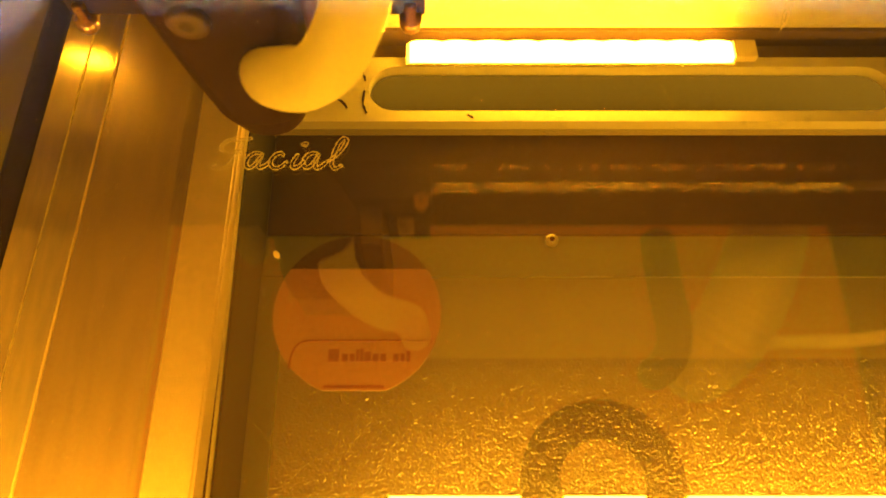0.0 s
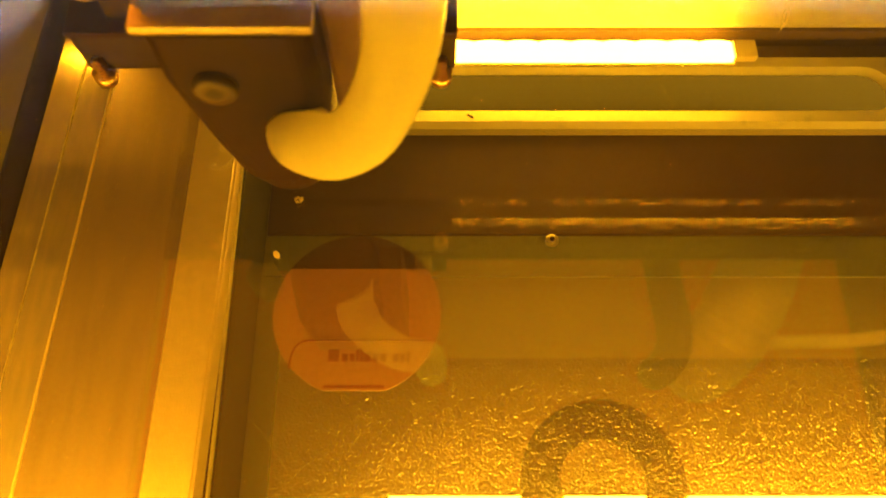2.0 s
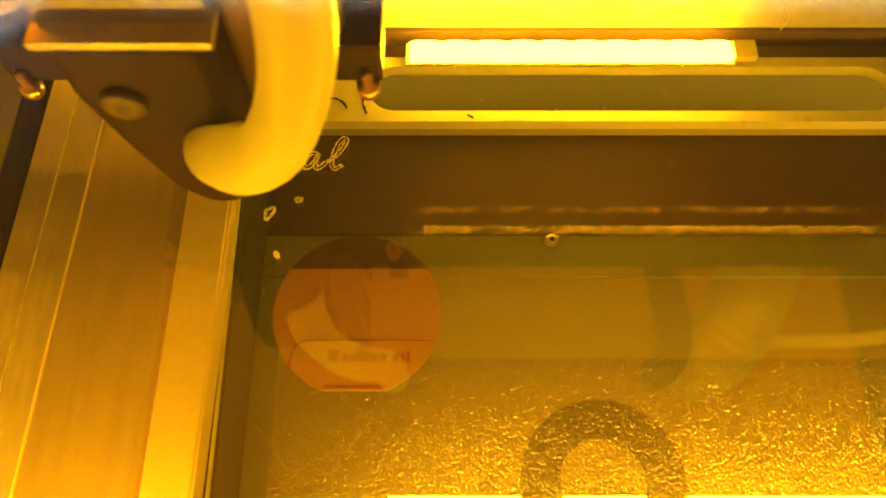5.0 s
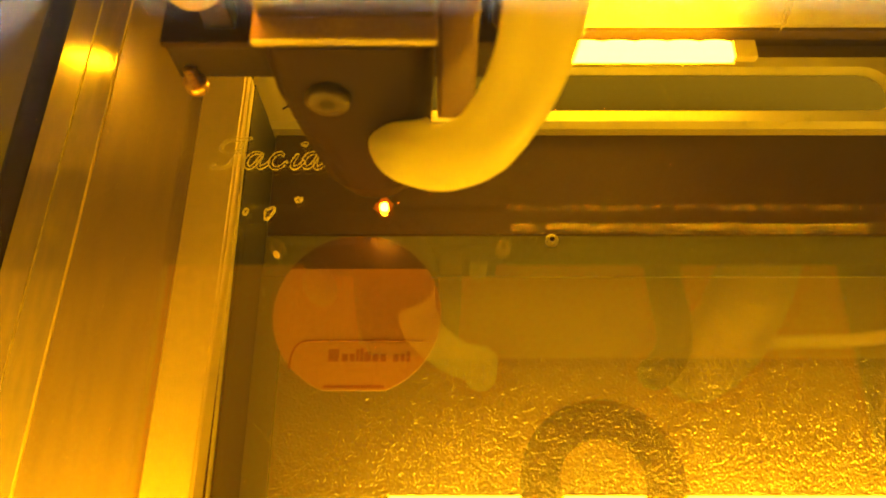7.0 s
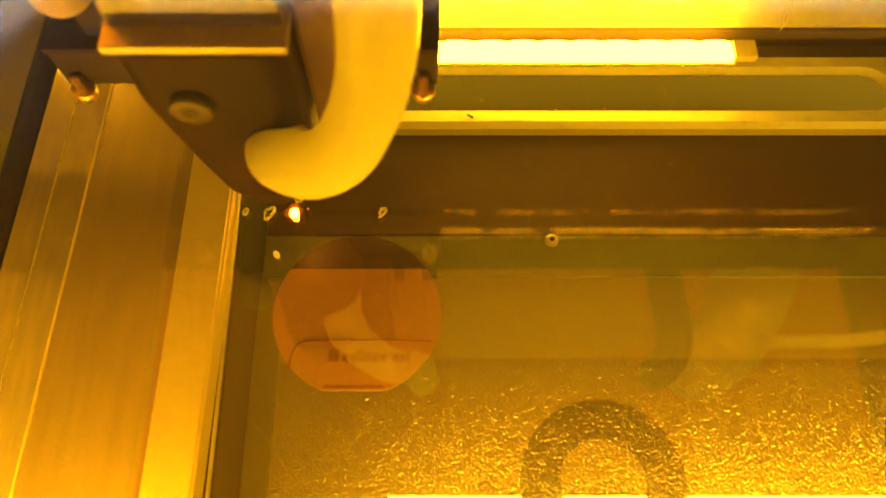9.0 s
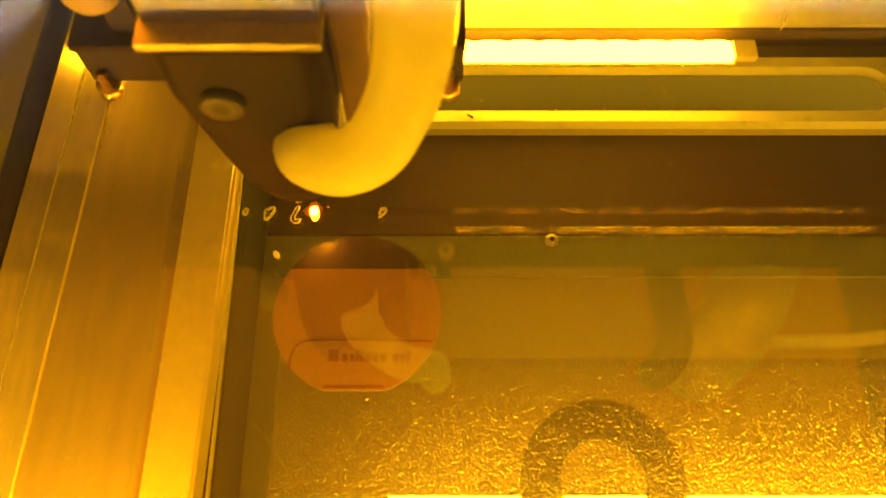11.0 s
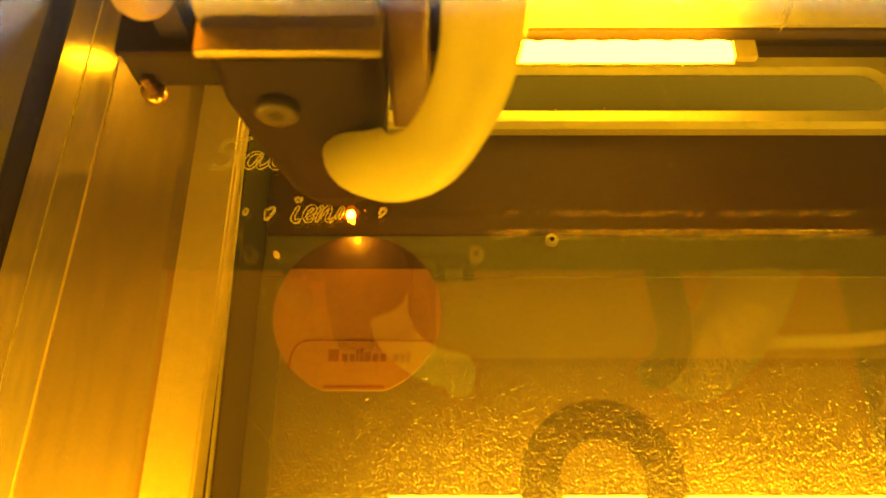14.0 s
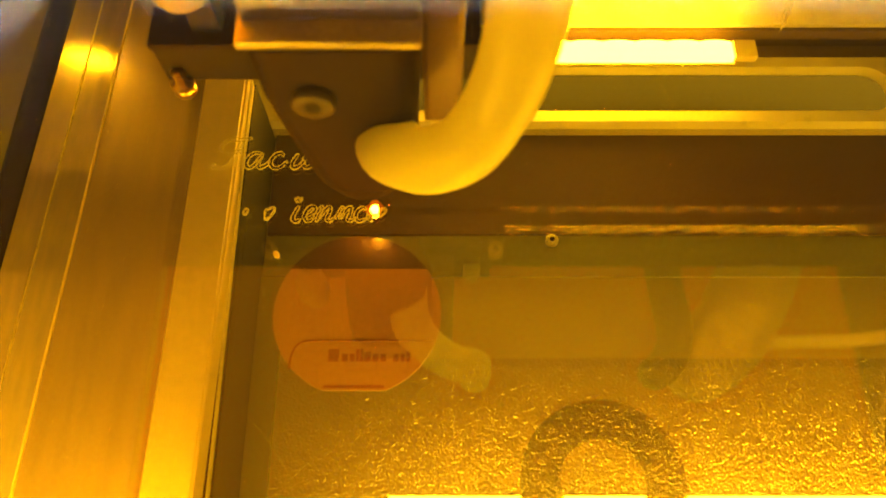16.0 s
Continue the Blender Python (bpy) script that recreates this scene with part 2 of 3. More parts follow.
# ---- the bed: floor and walls of the work tray ----
def build_setting():
    f = done("floor_front", box(-0.043, 0.165, -0.03, 0.0447, -0.036, -0.030), M_FLOOR)
    tagged(f, "glossy orange-peel painted metal tray floor", "floor", kind="structure")
    f = done("floor_rear", box(-0.043, 0.165, 0.0447, 0.1045, -0.036, -0.030), M_SMOOTH)
    tagged(f, "smooth painted metal tray floor", "floor", kind="structure")
    st = done("floor_step", box(-0.042, 0.16, 0.0651, 0.0755, -0.0300, -0.0288, 0.0004), M_STEP)
    tagged(st, "low olive painted ledge across the tray floor", "ledge", kind="structure")
    # Plate colour is darkened for the panel's shade and the beam's reflection.
    st = done("floor_plate", box(-0.042, 0.16, 0.0757, 0.1040, -0.0300, -0.0284, 0.0004), M_PLATE_SHADED)
    tagged(st, "floor plate darkened for panel shade and the beam's reflection", "plate", kind="structure")
    st = done("floor_ledge", box(-0.0424, -0.0366, -0.03, 0.0650, -0.0300, -0.0287, 0.0004), M_STEP)
    tagged(st, "olive painted ledge along the tray side", "ledge", kind="structure")
    # A soft dark reflection across the floor, laid as a darker strip.
    st = done("floor_band", box(-0.030, 0.16, 0.0436, 0.0458, -0.0300, -0.0299), M_FLOOR_BAND)
    tagged(st, "thin darker floor strip that stands in for a reflected band", "rib", kind="structure")
    w = done("wall_left", box(-0.0445, -0.0425, -0.03, 0.1035, -0.036, -0.0075), M_DARK)
    tagged(w, "dark inner side wall of the tray", "wall", kind="structure")
    w = done("wall_front", box(-0.09, 0.16, -0.036, -0.031, -0.036, 0.1122), M_DARK)
    tagged(w, "dark front wall of the machine", "wall", kind="structure")
    w = done("wall_right", box(0.165, 0.170, -0.036, 0.20, -0.036, 0.1122), M_DARK)
    tagged(w, "dark side wall of the machine", "wall", kind="structure")
    w = done("wall_outer", box(-0.135, -0.131, -0.036, 0.20, -0.036, 0.1122), M_RIM)
    tagged(w, "pale painted outer side wall of the machine", "wall", kind="structure")
    w = done("wall_back", box(-0.131, 0.165, 0.195, 0.20, -0.036, 0.1122), M_CASE)
    tagged(w, "grey painted back wall of the machine", "wall", kind="structure")
    w = done("floor_side", box(-0.131, -0.0845, -0.031, 0.195, -0.036, -0.032), M_FRONT)
    tagged(w, "pale metal base beside the rail", "floor", kind="structure")
    w = done("floor_back", box(-0.0845, 0.165, 0.1385, 0.195, -0.036, -0.030), M_CASE)
    tagged(w, "grey painted base behind the rear panel", "floor", kind="structure")
    # Unseen frame parts, added to shape what the rail and sheet reflect.
    side = done("added_lid_frame_side", box(-0.135, -0.098, -0.036, 0.20, 0.1125, 0.1152, 0.0004), M_RIM)
    tagged(side, "added unseen pale side of the lid frame, reflected by the rail", "lid frame", kind="structure")
    rim = box(0.140, 0.170, -0.036, 0.20, 0.1125, 0.1152, 0.0004)
    box(-0.0979, 0.1399, 0.138, 0.20, 0.1125, 0.1152, 0.0, rim)
    box(-0.0979, 0.1399, -0.036, -0.026, 0.1125, 0.1152, 0.0, rim)
    rim = done("added_lid_frame", rim, M_CASE)
    tagged(rim, "added unseen dark lid frame that darkens reflections in the sheet", "lid frame", kind="structure")
    lid = done("window_lid", box(-0.1040, 0.1460, -0.0320, 0.1560, 0.1155, 0.1175), M_LID)
    lid.visible_shadow = False
    tagged(lid, "flat translucent amber acrylic lid over the machine", "lid", kind="structure")


def slotted_outline(x0, x1, y0, y1):
    r = (y1 - y0) / 2
    yc = (y0 + y1) / 2
    out = [(x0 + r + r * math.cos(math.radians(a)), yc + r * math.sin(math.radians(a))) for a in range(90, 271, 12)]
    out += [(x1 - r + r * math.cos(math.radians(a)), yc + r * math.sin(math.radians(a))) for a in range(-90, 91, 12)]
    return out


def build_rear_panel():
    root = thing("rear_panel", "cast aluminium rear panel with a long rounded slot", "panel", (0, 0, 0))
    # the slotted plate: an outer rim bridged to the slot's rim
    x0, x1, y0, y1, zt, zb = -0.0475, 0.16, 0.1031, 0.1222, -0.022, -0.0255
    rim = slotted_outline(-0.0185, 0.1125, 0.1062, 0.1193)
    k = len(rim) // 2
    xl, xr = rim[0][0], rim[k][0]
    bm = slab([(x0, y1), (x0, y0), (xl, y0)] + rim[:k][::-1] + [(xl, y1)], zb, zt)
    slab([(xl, y0), (xr, y0), (xr, 0.1062), (xl, 0.1062)], zb, zt, bm=bm)
    slab([(xl, 0.1193), (xr, 0.1193), (xr, y1), (xl, y1)], zb, zt, bm=bm)
    slab([(xr, y0), (x1, y0), (x1, y1), (xr, y1)] + rim[k:][::-1], zb, zt, bm=bm)
    part("slotted_plate", bm, M_PLATE, root)
    # This face turns from the light strip, so its metal colour is darker.
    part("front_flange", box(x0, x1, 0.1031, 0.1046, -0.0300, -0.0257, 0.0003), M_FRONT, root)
    # Channel metal is darkened in colour for the shade inside it.
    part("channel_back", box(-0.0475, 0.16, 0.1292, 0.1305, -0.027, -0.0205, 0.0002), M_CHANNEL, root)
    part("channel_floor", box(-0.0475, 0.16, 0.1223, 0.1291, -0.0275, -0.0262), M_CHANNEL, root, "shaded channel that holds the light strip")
    rail = box(-0.0475, 0.16, 0.1306, 0.1378, -0.026, -0.0195)
    for v in rail.verts:
        if v.co.y > 0.135 and v.co.z > -0.022:
            v.co.z = -0.0125
    part("upper_rail", rail, M_PLATE, root, "sloping upper rail behind the light strip")
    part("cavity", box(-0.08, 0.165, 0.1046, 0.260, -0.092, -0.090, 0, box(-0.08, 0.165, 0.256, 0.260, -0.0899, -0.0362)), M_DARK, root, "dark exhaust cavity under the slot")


def build_led(name, x0, x1, y0, y1, z, pitch, material, label, end=True, face=0.0016):
    root = thing(name, label, "light strip", (0, 0, z))
    part("backing", box(x0 - 0.001, x1 + 0.001, y0, y1, -0.0022, -0.0015), M_WHEEL, root)
    k = max(1, round((x1 - x0) / pitch))
    w = (x1 - x0) / k
    for i in range(k):
        xa = x0 + i * w
        pts = [(xa, y0 + 0.0003), (xa + w, y0 + 0.0003), (xa + w, y1 - 0.0011)]
        pts += [(xa + w * (0.5 + 0.5 * math.cos(a)), y1 - 0.0011 + 0.0008 * math.sin(a)) for a in (0.5, 1.0, 1.57, 2.14, 2.64)]
        pts += [(xa, y1 - 0.0011)]
        part("led", slab(pts, -0.0014, -0.0014 + face), material, root)
    if end:
        part("end_connector", box(x1 + 0.0002, x1 + 0.0058, y0 + 0.0004, y1 - 0.0006, -0.0014, 0.0008, 0.0004), M_LED_END, root, "translucent yellowed end connector")
    return root


def build_corner_light():
    root = thing("corner_light", "small lit LED lamp in the rear corner", "lamp", (-0.1268, 0.1715, 0.079))
    part("lamp_face", box(-0.0030, 0.0070, -0.0024, -0.0014, -0.0022, 0.0022), M_LED_C, root)
    part("lamp_back", box(-0.0034, 0.0074, -0.0013, 0.0030, -0.0034, 0.0034, 0.0004), M_WHEEL, root)
    part("lamp_bracket", box(-0.0010, 0.0010, 0.0031, 0.0234, -0.0020, 0.0020, 0.0003), M_DARK, root)


def build_rails():
    r = thing("tray_frame", "flat cast aluminium side bar of the tray frame", "frame bar")
    part("bar", slab([(-0.0534, -0.03), (-0.0440, -0.03), (-0.0427, 0.1028), (-0.0520, 0.1028)], -0.0115, -0.0014, 0.0006), M_STRIP, r)
    part("lip", slab([(-0.0416, -0.03), (-0.0411, -0.03), (-0.0425, 0.1028), (-0.0428, 0.1028)], -0.0052, -0.0040, 0.0001), M_POLISHED_SOFT, r, "thin bright lower lip")
    part("gap_seal", slab([(-0.0440, -0.03), (-0.0416, -0.03), (-0.0428, 0.1028), (-0.0427, 0.1028)], -0.0120, -0.0085), M_DARK, r, "dark dirty gap beside the bar")
    r = thing("guide_rail", "wide brushed aluminium guide rail with two fine raised ribs", "rail")
    ya, yb, zt = -0.03, 0.16, -0.0030

    def strip(name, left, right, top, material, bevel, label=""):
        """One long band of the rail between two slightly slanting edges, each (x at y = 0, slope)."""
        pts = [(left[0] + left[1] * ya, ya), (right[0] + right[1] * ya, ya), (right[0] + right[1] * yb, yb), (left[0] + left[1] * yb, yb)]
        part(name, slab(pts, -0.012, top, bevel), material, r, label)
    strip("outer_flange", (-0.0893, 0.033), (-0.08352, 0.0355), zt, M_FLANGE, 0.0001)
    strip("rib", (-0.0835, 0.0355), (-0.0831, 0.0355), zt + 0.0002, M_POLISHED_SOFT, 0.0001, "fine bright raised rib")
    strip("inner_band", (-0.08308, 0.0355), (-0.07652, 0.034), zt, M_FLANGE, 0.0)
    strip("rib", (-0.0765, 0.034), (-0.0760, 0.034), zt + 0.0001, M_STRIP, 0.0, "low soft rib")
    strip("bed_plate", (-0.07598, 0.034), (-0.0526, 0.006), zt - 0.0001, M_BRUSHED, 0.0)
    r = thing("guide_rod", "round black side rod beside the guide rail", "rod")
    part("rod", sweep([Vector((-0.0925, -0.03, -0.004)), Vector((-0.0873, 0.19, -0.004))], 0.0027, 16), M_BLACK, r, smooth=True)
    part("rod_foot", box(-0.0915, -0.0855, -0.030, -0.026, -0.032, -0.0055, 0.0004), M_BLACK, r)
    part("rod_foot", box(-0.0905, -0.0845, 0.184, 0.189, -0.032, -0.0055, 0.0004), M_BLACK, r)


build_setting()
build_rear_panel()
build_led("light_strip", -0.0082, 0.0719, 0.1181, 0.1243, -0.0176, 0.0079, M_LED_R, "lit white LED light strip in the rear channel")
build_rails()
build_corner_light()


# ---- the work: clear sheet, wooden disc, small things ----
def build_sheet():
    s = done("acrylic_sheet", box(-0.0545, 0.16, -0.025, 0.160, -0.0010, 0.0), M_SHEET)
    s.visible_shadow = False
    tagged(s, "large clear glossy acrylic sheet being engraved", "acrylic sheet")


def build_disc():
    cx, cy, r, flat = -0.0170, 0.0487, 0.0166, 0.0332
    root = thing("wooden_disc", "round orange plywood disc with an engraved frame line", "wooden disc", (0, 0, -0.0075))

    def segment(lo, hi):
        right, left = [], []
        for i in range(41):
            y = lo + (hi - lo) * i / 40
            h = math.sqrt(max(r * r - (y - cy) ** 2, 1e-10))
            right.append((cx + h, y))
            left.append((cx - h, y))
        return right + left[::-1]
    part("disc_body", slab(segment(flat, 0.0580), 0.0004, 0.0010), M_WOOD, root)
    # The shadow over the disc's top is a band of darker wood colour.
    part("shade_band", slab(segment(0.05802, cy + r * 0.999), 0.0004, 0.0010), M_WOOD_SHADED, root, "top band darkened in colour for the shadow on the disc")
    part("edge_line", box(-0.0228, -0.0112, flat + 0.0004, flat + 0.0010, 0.0009, 0.00112), M_BURN, root, "burnt line along the flat edge")
    p = [(-0.0296, 0.0372), (-0.0294, 0.0395), (-0.0288, 0.0415), (-0.0274, 0.0427), (-0.0255, 0.0430), (-0.020, 0.0430), (-0.010, 0.0430), (-0.0020, 0.0429)]
    part("frame_line", sweep([Vector((v.x, v.y, 0.0010)) for v in smooth_path([(x, y, 0) for x, y in p], 6)], 0.00018, 6), M_BURN, root, "burnt rounded frame line")
    # the unreadable private words are plain bars
    x = -0.0221
    for w, h in ((0.0026, 0.0030), (0.0015, 0.0019), (0.0012, 0.0019), (0.0008, 0.0030), (0.0008, 0.0032), (0.0016, 0.0024), (0.0015, 0.0019), (0.0014, 0.0019)):
        part("writing_bar", box(x, x + w * 0.78, 0.0388, 0.0388 + h * 0.8, 0.0009, 0.00112), M_BURN, root)
        x += w
    x += 0.0011
    for w, h in ((0.0014, 0.0019), (0.0011, 0.0019), (0.0010, 0.0026)):
        part("writing_bar", box(x, x + w * 0.78, 0.0388, 0.0388 + h * 0.8, 0.0009, 0.00112), M_BURN, root)
        x += w
    # small spacers carry the disc on the tray
    for dx, dy in ((-0.010, 0.008), (0.010, 0.008), (0.0, -0.006)):
        part("spacer", lathe([(0.0018, -0.0225), (0.0018, 0.0003)], 12, (cx + dx, cy + dy, 0)), M_DARK, root)


# Flat tinted ring that darkens whatever is seen through it.
def build_ring():
    bm = bmesh.new()
    n, cx, cy = 64, 0.0276, 0.0156
    for z in (0.0002, 0.0010):
        for r in (0.0143, 0.0074):
            for i in range(n):
                a = 2 * math.pi * i / n
                bm.verts.new((cx + r * math.cos(a), cy + r * math.sin(a), z))
    bm.verts.ensure_lookup_table()
    v = bm.verts
    for i in range(n):
        j = (i + 1) % n
        bm.faces.new((v[2 * n + i], v[2 * n + j], v[3 * n + j], v[3 * n + i]))
        bm.faces.new((v[i], v[n + i], v[n + j], v[j]))
        bm.faces.new((v[i], v[j], v[2 * n + j], v[2 * n + i]))
        bm.faces.new((v[n + i], v[3 * n + i], v[3 * n + j], v[n + j]))
    ob = done("dark_ring", bm, M_RING)
    tagged(ob, "flat see-through ring that darkens what lies below it", "ring")


def build_bolt():
    root = thing("bolt", "small dark round-head bolt in the tray ledge", "bolt", (0.0258, 0.0742, -0.0288))
    part("bolt_head", lathe([(0.0016, 0.0), (0.0016, 0.0006), (0.0012, 0.0010), (0.0007, 0.0011)], 20), M_STEEL, root, smooth=True)
    part("socket", lathe([(0.0007, 0.00105), (0.0006, 0.00125)], 6), M_BLACK, root)


def stroke_outline(pts, w, wobble, rnd):
    """The closed cut line round a pen stroke."""
    path = smooth_path([(x, y, 0) for x, y in pts], 7)
    left, right = [], []
    for i, p in enumerate(path):
        d = (path[min(i + 1, len(path) - 1)] - path[max(i - 1, 0)]).normalized()
        nrm = Vector((-d.y, d.x, 0))
        f = 0.45 + 0.55 * math.sin(math.pi * min(1, max(0, i / (len(path) - 1)))) ** 0.5
        left.append(p + nrm * w * f)
        right.append(p - nrm * w * f)
    out = left + right[::-1]
    return [v + Vector((rnd.uniform(-wobble, wobble), rnd.uniform(-wobble, wobble), 0)) for v in out]


def cut(name, strokes, origin, w, parent=None, sx=0.0000478, sy=0.0000555, rad=0.00014, z=0.0001):
    """Engraved pieces from pen strokes given in small units; y runs down."""
    rnd = random.Random(len(strokes) * 7 + int(strokes[0][0][0]))
    bm = bmesh.new()
    for s in strokes:
        pts = [(x * sx, -y * sy) for x, y in s]
        loop = stroke_outline(pts, w, 0.00008, rnd)
        sweep(loop, lambda i, k: rad * rnd.uniform(0.3, 1.7), 5, True, bm)
    ob = done(name, bm, M_FROST, parent)
    ob.location = (origin[0], origin[1], z)
    return ob


def build_word():
    root = thing("engraved_word", "finished script word cut as frosted outlines in the clear sheet", "engraving", (0, 0, 0))
    o = (-0.0490, 0.0888)
    letters = [
        ("F", [[(78, 130), (62, 118), (75, 92), (110, 78), (150, 82), (182, 72)], [(148, 84), (132, 120), (118, 160), (98, 192), (62, 202), (36, 192), (48, 180)], [(92, 140), (122, 132), (156, 130)]]),
        ("a", [[(228, 142), (205, 136), (180, 152), (168, 180), (182, 200), (205, 186), (226, 150)], [(232, 140), (220, 172), (222, 198), (244, 192), (262, 172)]]),
        ("c", [[(316, 150), (306, 138), (282, 146), (266, 172), (276, 198), (304, 198), (332, 174)]]),
        ("i", [[(372, 142), (352, 178), (358, 200), (382, 190), (398, 170)], [(384, 104), (400, 96), (398, 108)]]),
        ("a", [[(452, 142), (428, 138), (404, 154), (394, 182), (410, 200), (432, 184), (448, 152)], [(456, 142), (444, 174), (448, 200), (470, 192), (490, 170)]]),
        ("l", [[(492, 172), (530, 140), (560, 92), (552, 74), (532, 92), (514, 140), (506, 182), (522, 204), (548, 190)]]),
    ]
    for ch, st in letters:
        st = [[(x * 1.09 - 6, y) for x, y in s] for s in st]
        cut("letter_" + ch, st, o, 0.00040, root)


LATE = []


def build_second_word():
    o = (-0.0490, 0.0882)
    pieces = [
        ("engraved_loop", [[(188, 366), (196, 352), (206, 358), (200, 374), (190, 376), (187, 366)]], 5.6, 0.00016, "small frosted loop cut in the clear sheet"),
        ("engraved_loop", [[(276, 388), (280, 358), (306, 346), (314, 356), (302, 386), (284, 402), (275, 390)]], 3.95, 0.00018, "tall slanted frosted loop cut in the clear sheet"),
        ("engraved_dot", [[(394, 310), (406, 302), (424, 304), (414, 318), (398, 318)]], 1.75, 0.00020, "frosted dot cut in the clear sheet"),
        ("engraved_loop", [[(746, 380), (750, 358), (768, 350), (770, 364), (758, 380), (744, 392)]], 7.6, 0.00018, "small frosted loop cut in the clear sheet"),
        ("engraved_letter", [[(414, 340), (398, 372), (392, 398), (406, 410), (424, 398)]], 10.6, 0.00045, "slanted script letter stroke cut in the clear sheet"),
        ("engraved_letter", [[(448, 388), (470, 372), (482, 350), (466, 342), (446, 362), (438, 390), (452, 408), (474, 398)]], 11.4, 0.00042, "script letter cut in the clear sheet"),
        ("engraved_letter", [[(478, 396), (494, 362), (506, 344), (508, 356), (494, 396), (488, 410)]], 12.1, 0.00038, "script letter stroke cut in the clear sheet"),
        ("engraved_letter", [[(500, 396), (526, 352), (542, 346), (540, 372), (530, 400), (546, 406), (562, 392)]], 12.8, 0.00040, "script letter stroke cut in the clear sheet"),
        ("engraved_letter", [[(566, 396), (582, 360), (592, 346), (594, 360), (582, 398)]], 13.5, 0.00038, "script letter stroke cut in the clear sheet"),
        ("engraved_letter", [[(588, 396), (612, 352), (628, 348), (626, 374), (616, 402), (634, 404), (648, 392)]], 14.2, 0.00040, "script letter stroke cut in the clear sheet"),
        ("engraved_letter", [[(690, 356), (676, 346), (656, 360), (648, 388), (662, 408), (690, 396)]], 15.0, 0.00042, "script letter cut in the clear sheet"),
        ("engraved_letter", [[(690, 398), (712, 378), (730, 352), (722, 342), (706, 362), (700, 392), (716, 408)]], 15.8, 0.00040, "script letter cut in the clear sheet"),
    ]
    for name, st, t, w, label in pieces:
        ob = cut(name, [[(x * 1.02, 402 + (y - 402) * 0.88) for x, y in s] for s in st], o, w * 0.85)
        tagged(ob, label, "engraving", "pieces of the second engraved word")
        LATE.append((ob, t))


def build_specks():
    rnd = random.Random(5)
    bm = bmesh.new()
    for i in range(430):
        if i < 300:
            x, y, z = rnd.gauss(0.02, 0.035), rnd.uniform(0.02, 0.098), 0.0001
        else:
            x, y, z = rnd.uniform(-0.078, -0.055), rnd.uniform(0.01, 0.11), -0.0031
        r = rnd.uniform(0.000025, 0.00007)
        q = bmesh.ops.create_icosphere(bm, subdivisions=1, radius=r, matrix=Matrix.Translation((x, y, z)))
    ob = done("dust", bm, M_DUST)
    tagged(ob, "fine pale dust specks on the sheet and rail", "dust", kind="stuff")
    ch = done("chip", lathe([(0.0003, 0), (0.0009, 0.0002), (0.0005, 0.0004)], 7, (0, 0, 0), Matrix.Diagonal((0.7, 1.1, 1, 1))), M_WHEEL)
    ch.location, ch.rotation_euler = (-0.0324, 0.0583, 0.0), (0, 0, 0.6)
    tagged(ch, "small pale plastic chip on the clear sheet", "chip")


def build_scratches():
    rnd = random.Random(8)
    bm = bmesh.new()
    lines = [((-0.0364, 0.0282), (-0.0319, 0.0240), (-0.0291, 0.0203), (-0.0264, 0.0165)), ((0.0466, 0.0997), (0.0477, 0.0960), (0.0488, 0.0924)),
             ((-0.0345, 0.0520), (-0.0340, 0.0470)), ((0.0700, 0.0620), (0.0712, 0.0585))]
    for ln in lines:
        sweep(smooth_path([(x, y, 0.00003) for x, y in ln], 8), lambda i, k: 0.000012 * rnd.uniform(0.3, 1.1), 4, False, bm)
    ob = done("scratch", bm, M_DUST)
    tagged(ob, "fine hair scratches in the clear sheet", "scratches", kind="stuff")
    # Short pale streaks scattered along a slanting line.
    bm = bmesh.new()
    for k in range(26):
        f = k / 25
        x, y = 0.0803 - 0.0052 * f + rnd.uniform(-0.0012, 0.0012), 0.1235 - 0.0105 * f + rnd.uniform(-0.0006, 0.0006)
        a, ln = rnd.uniform(0.9, 1.5), rnd.uniform(0.0006, 0.0022)
        pts = [Vector((x, y, 0.00004)), Vector((x + ln * math.cos(a), y + ln * math.sin(a), 0.00004))]
        sweep(pts, rnd.uniform(0.00006, 0.00014), 4, False, bm)
    ob = done("smear", bm, M_DUST)
    tagged(ob, "short pale streaks scattered on the clear sheet", "smear", kind="stuff")


def build_soot():
    rows = [((-0.0300, 0.1085), (-0.0275, 0.1098), (-0.0250, 0.1088), (-0.0236, 0.1068)), ((-0.0395, 0.1065), (-0.0375, 0.1078), (-0.0365, 0.1072)),
            ((-0.0195, 0.1120), (-0.0198, 0.1085), (-0.0188, 0.1055)), ((-0.0210, 0.1180), (-0.0200, 0.1170), (-0.0195, 0.1150)), ((0.0060, 0.1050), (0.0075, 0.1040))]
    for r in rows:
        p = smooth_path([(x, y, -0.0219) for x, y in r], 5)
        rnd = random.Random(3)
        ob = done("soot_flake", sweep(p, lambda i, k: rnd.uniform(0.00018, 0.00045), 6), M_SOOT)
        tagged(ob, "curled burnt residue flake on the rear panel", "residue", "residue on the panel")


build_sheet()
build_disc()
build_ring()
build_bolt()
build_word()
build_second_word()
build_specks()
build_scratches()
build_soot()


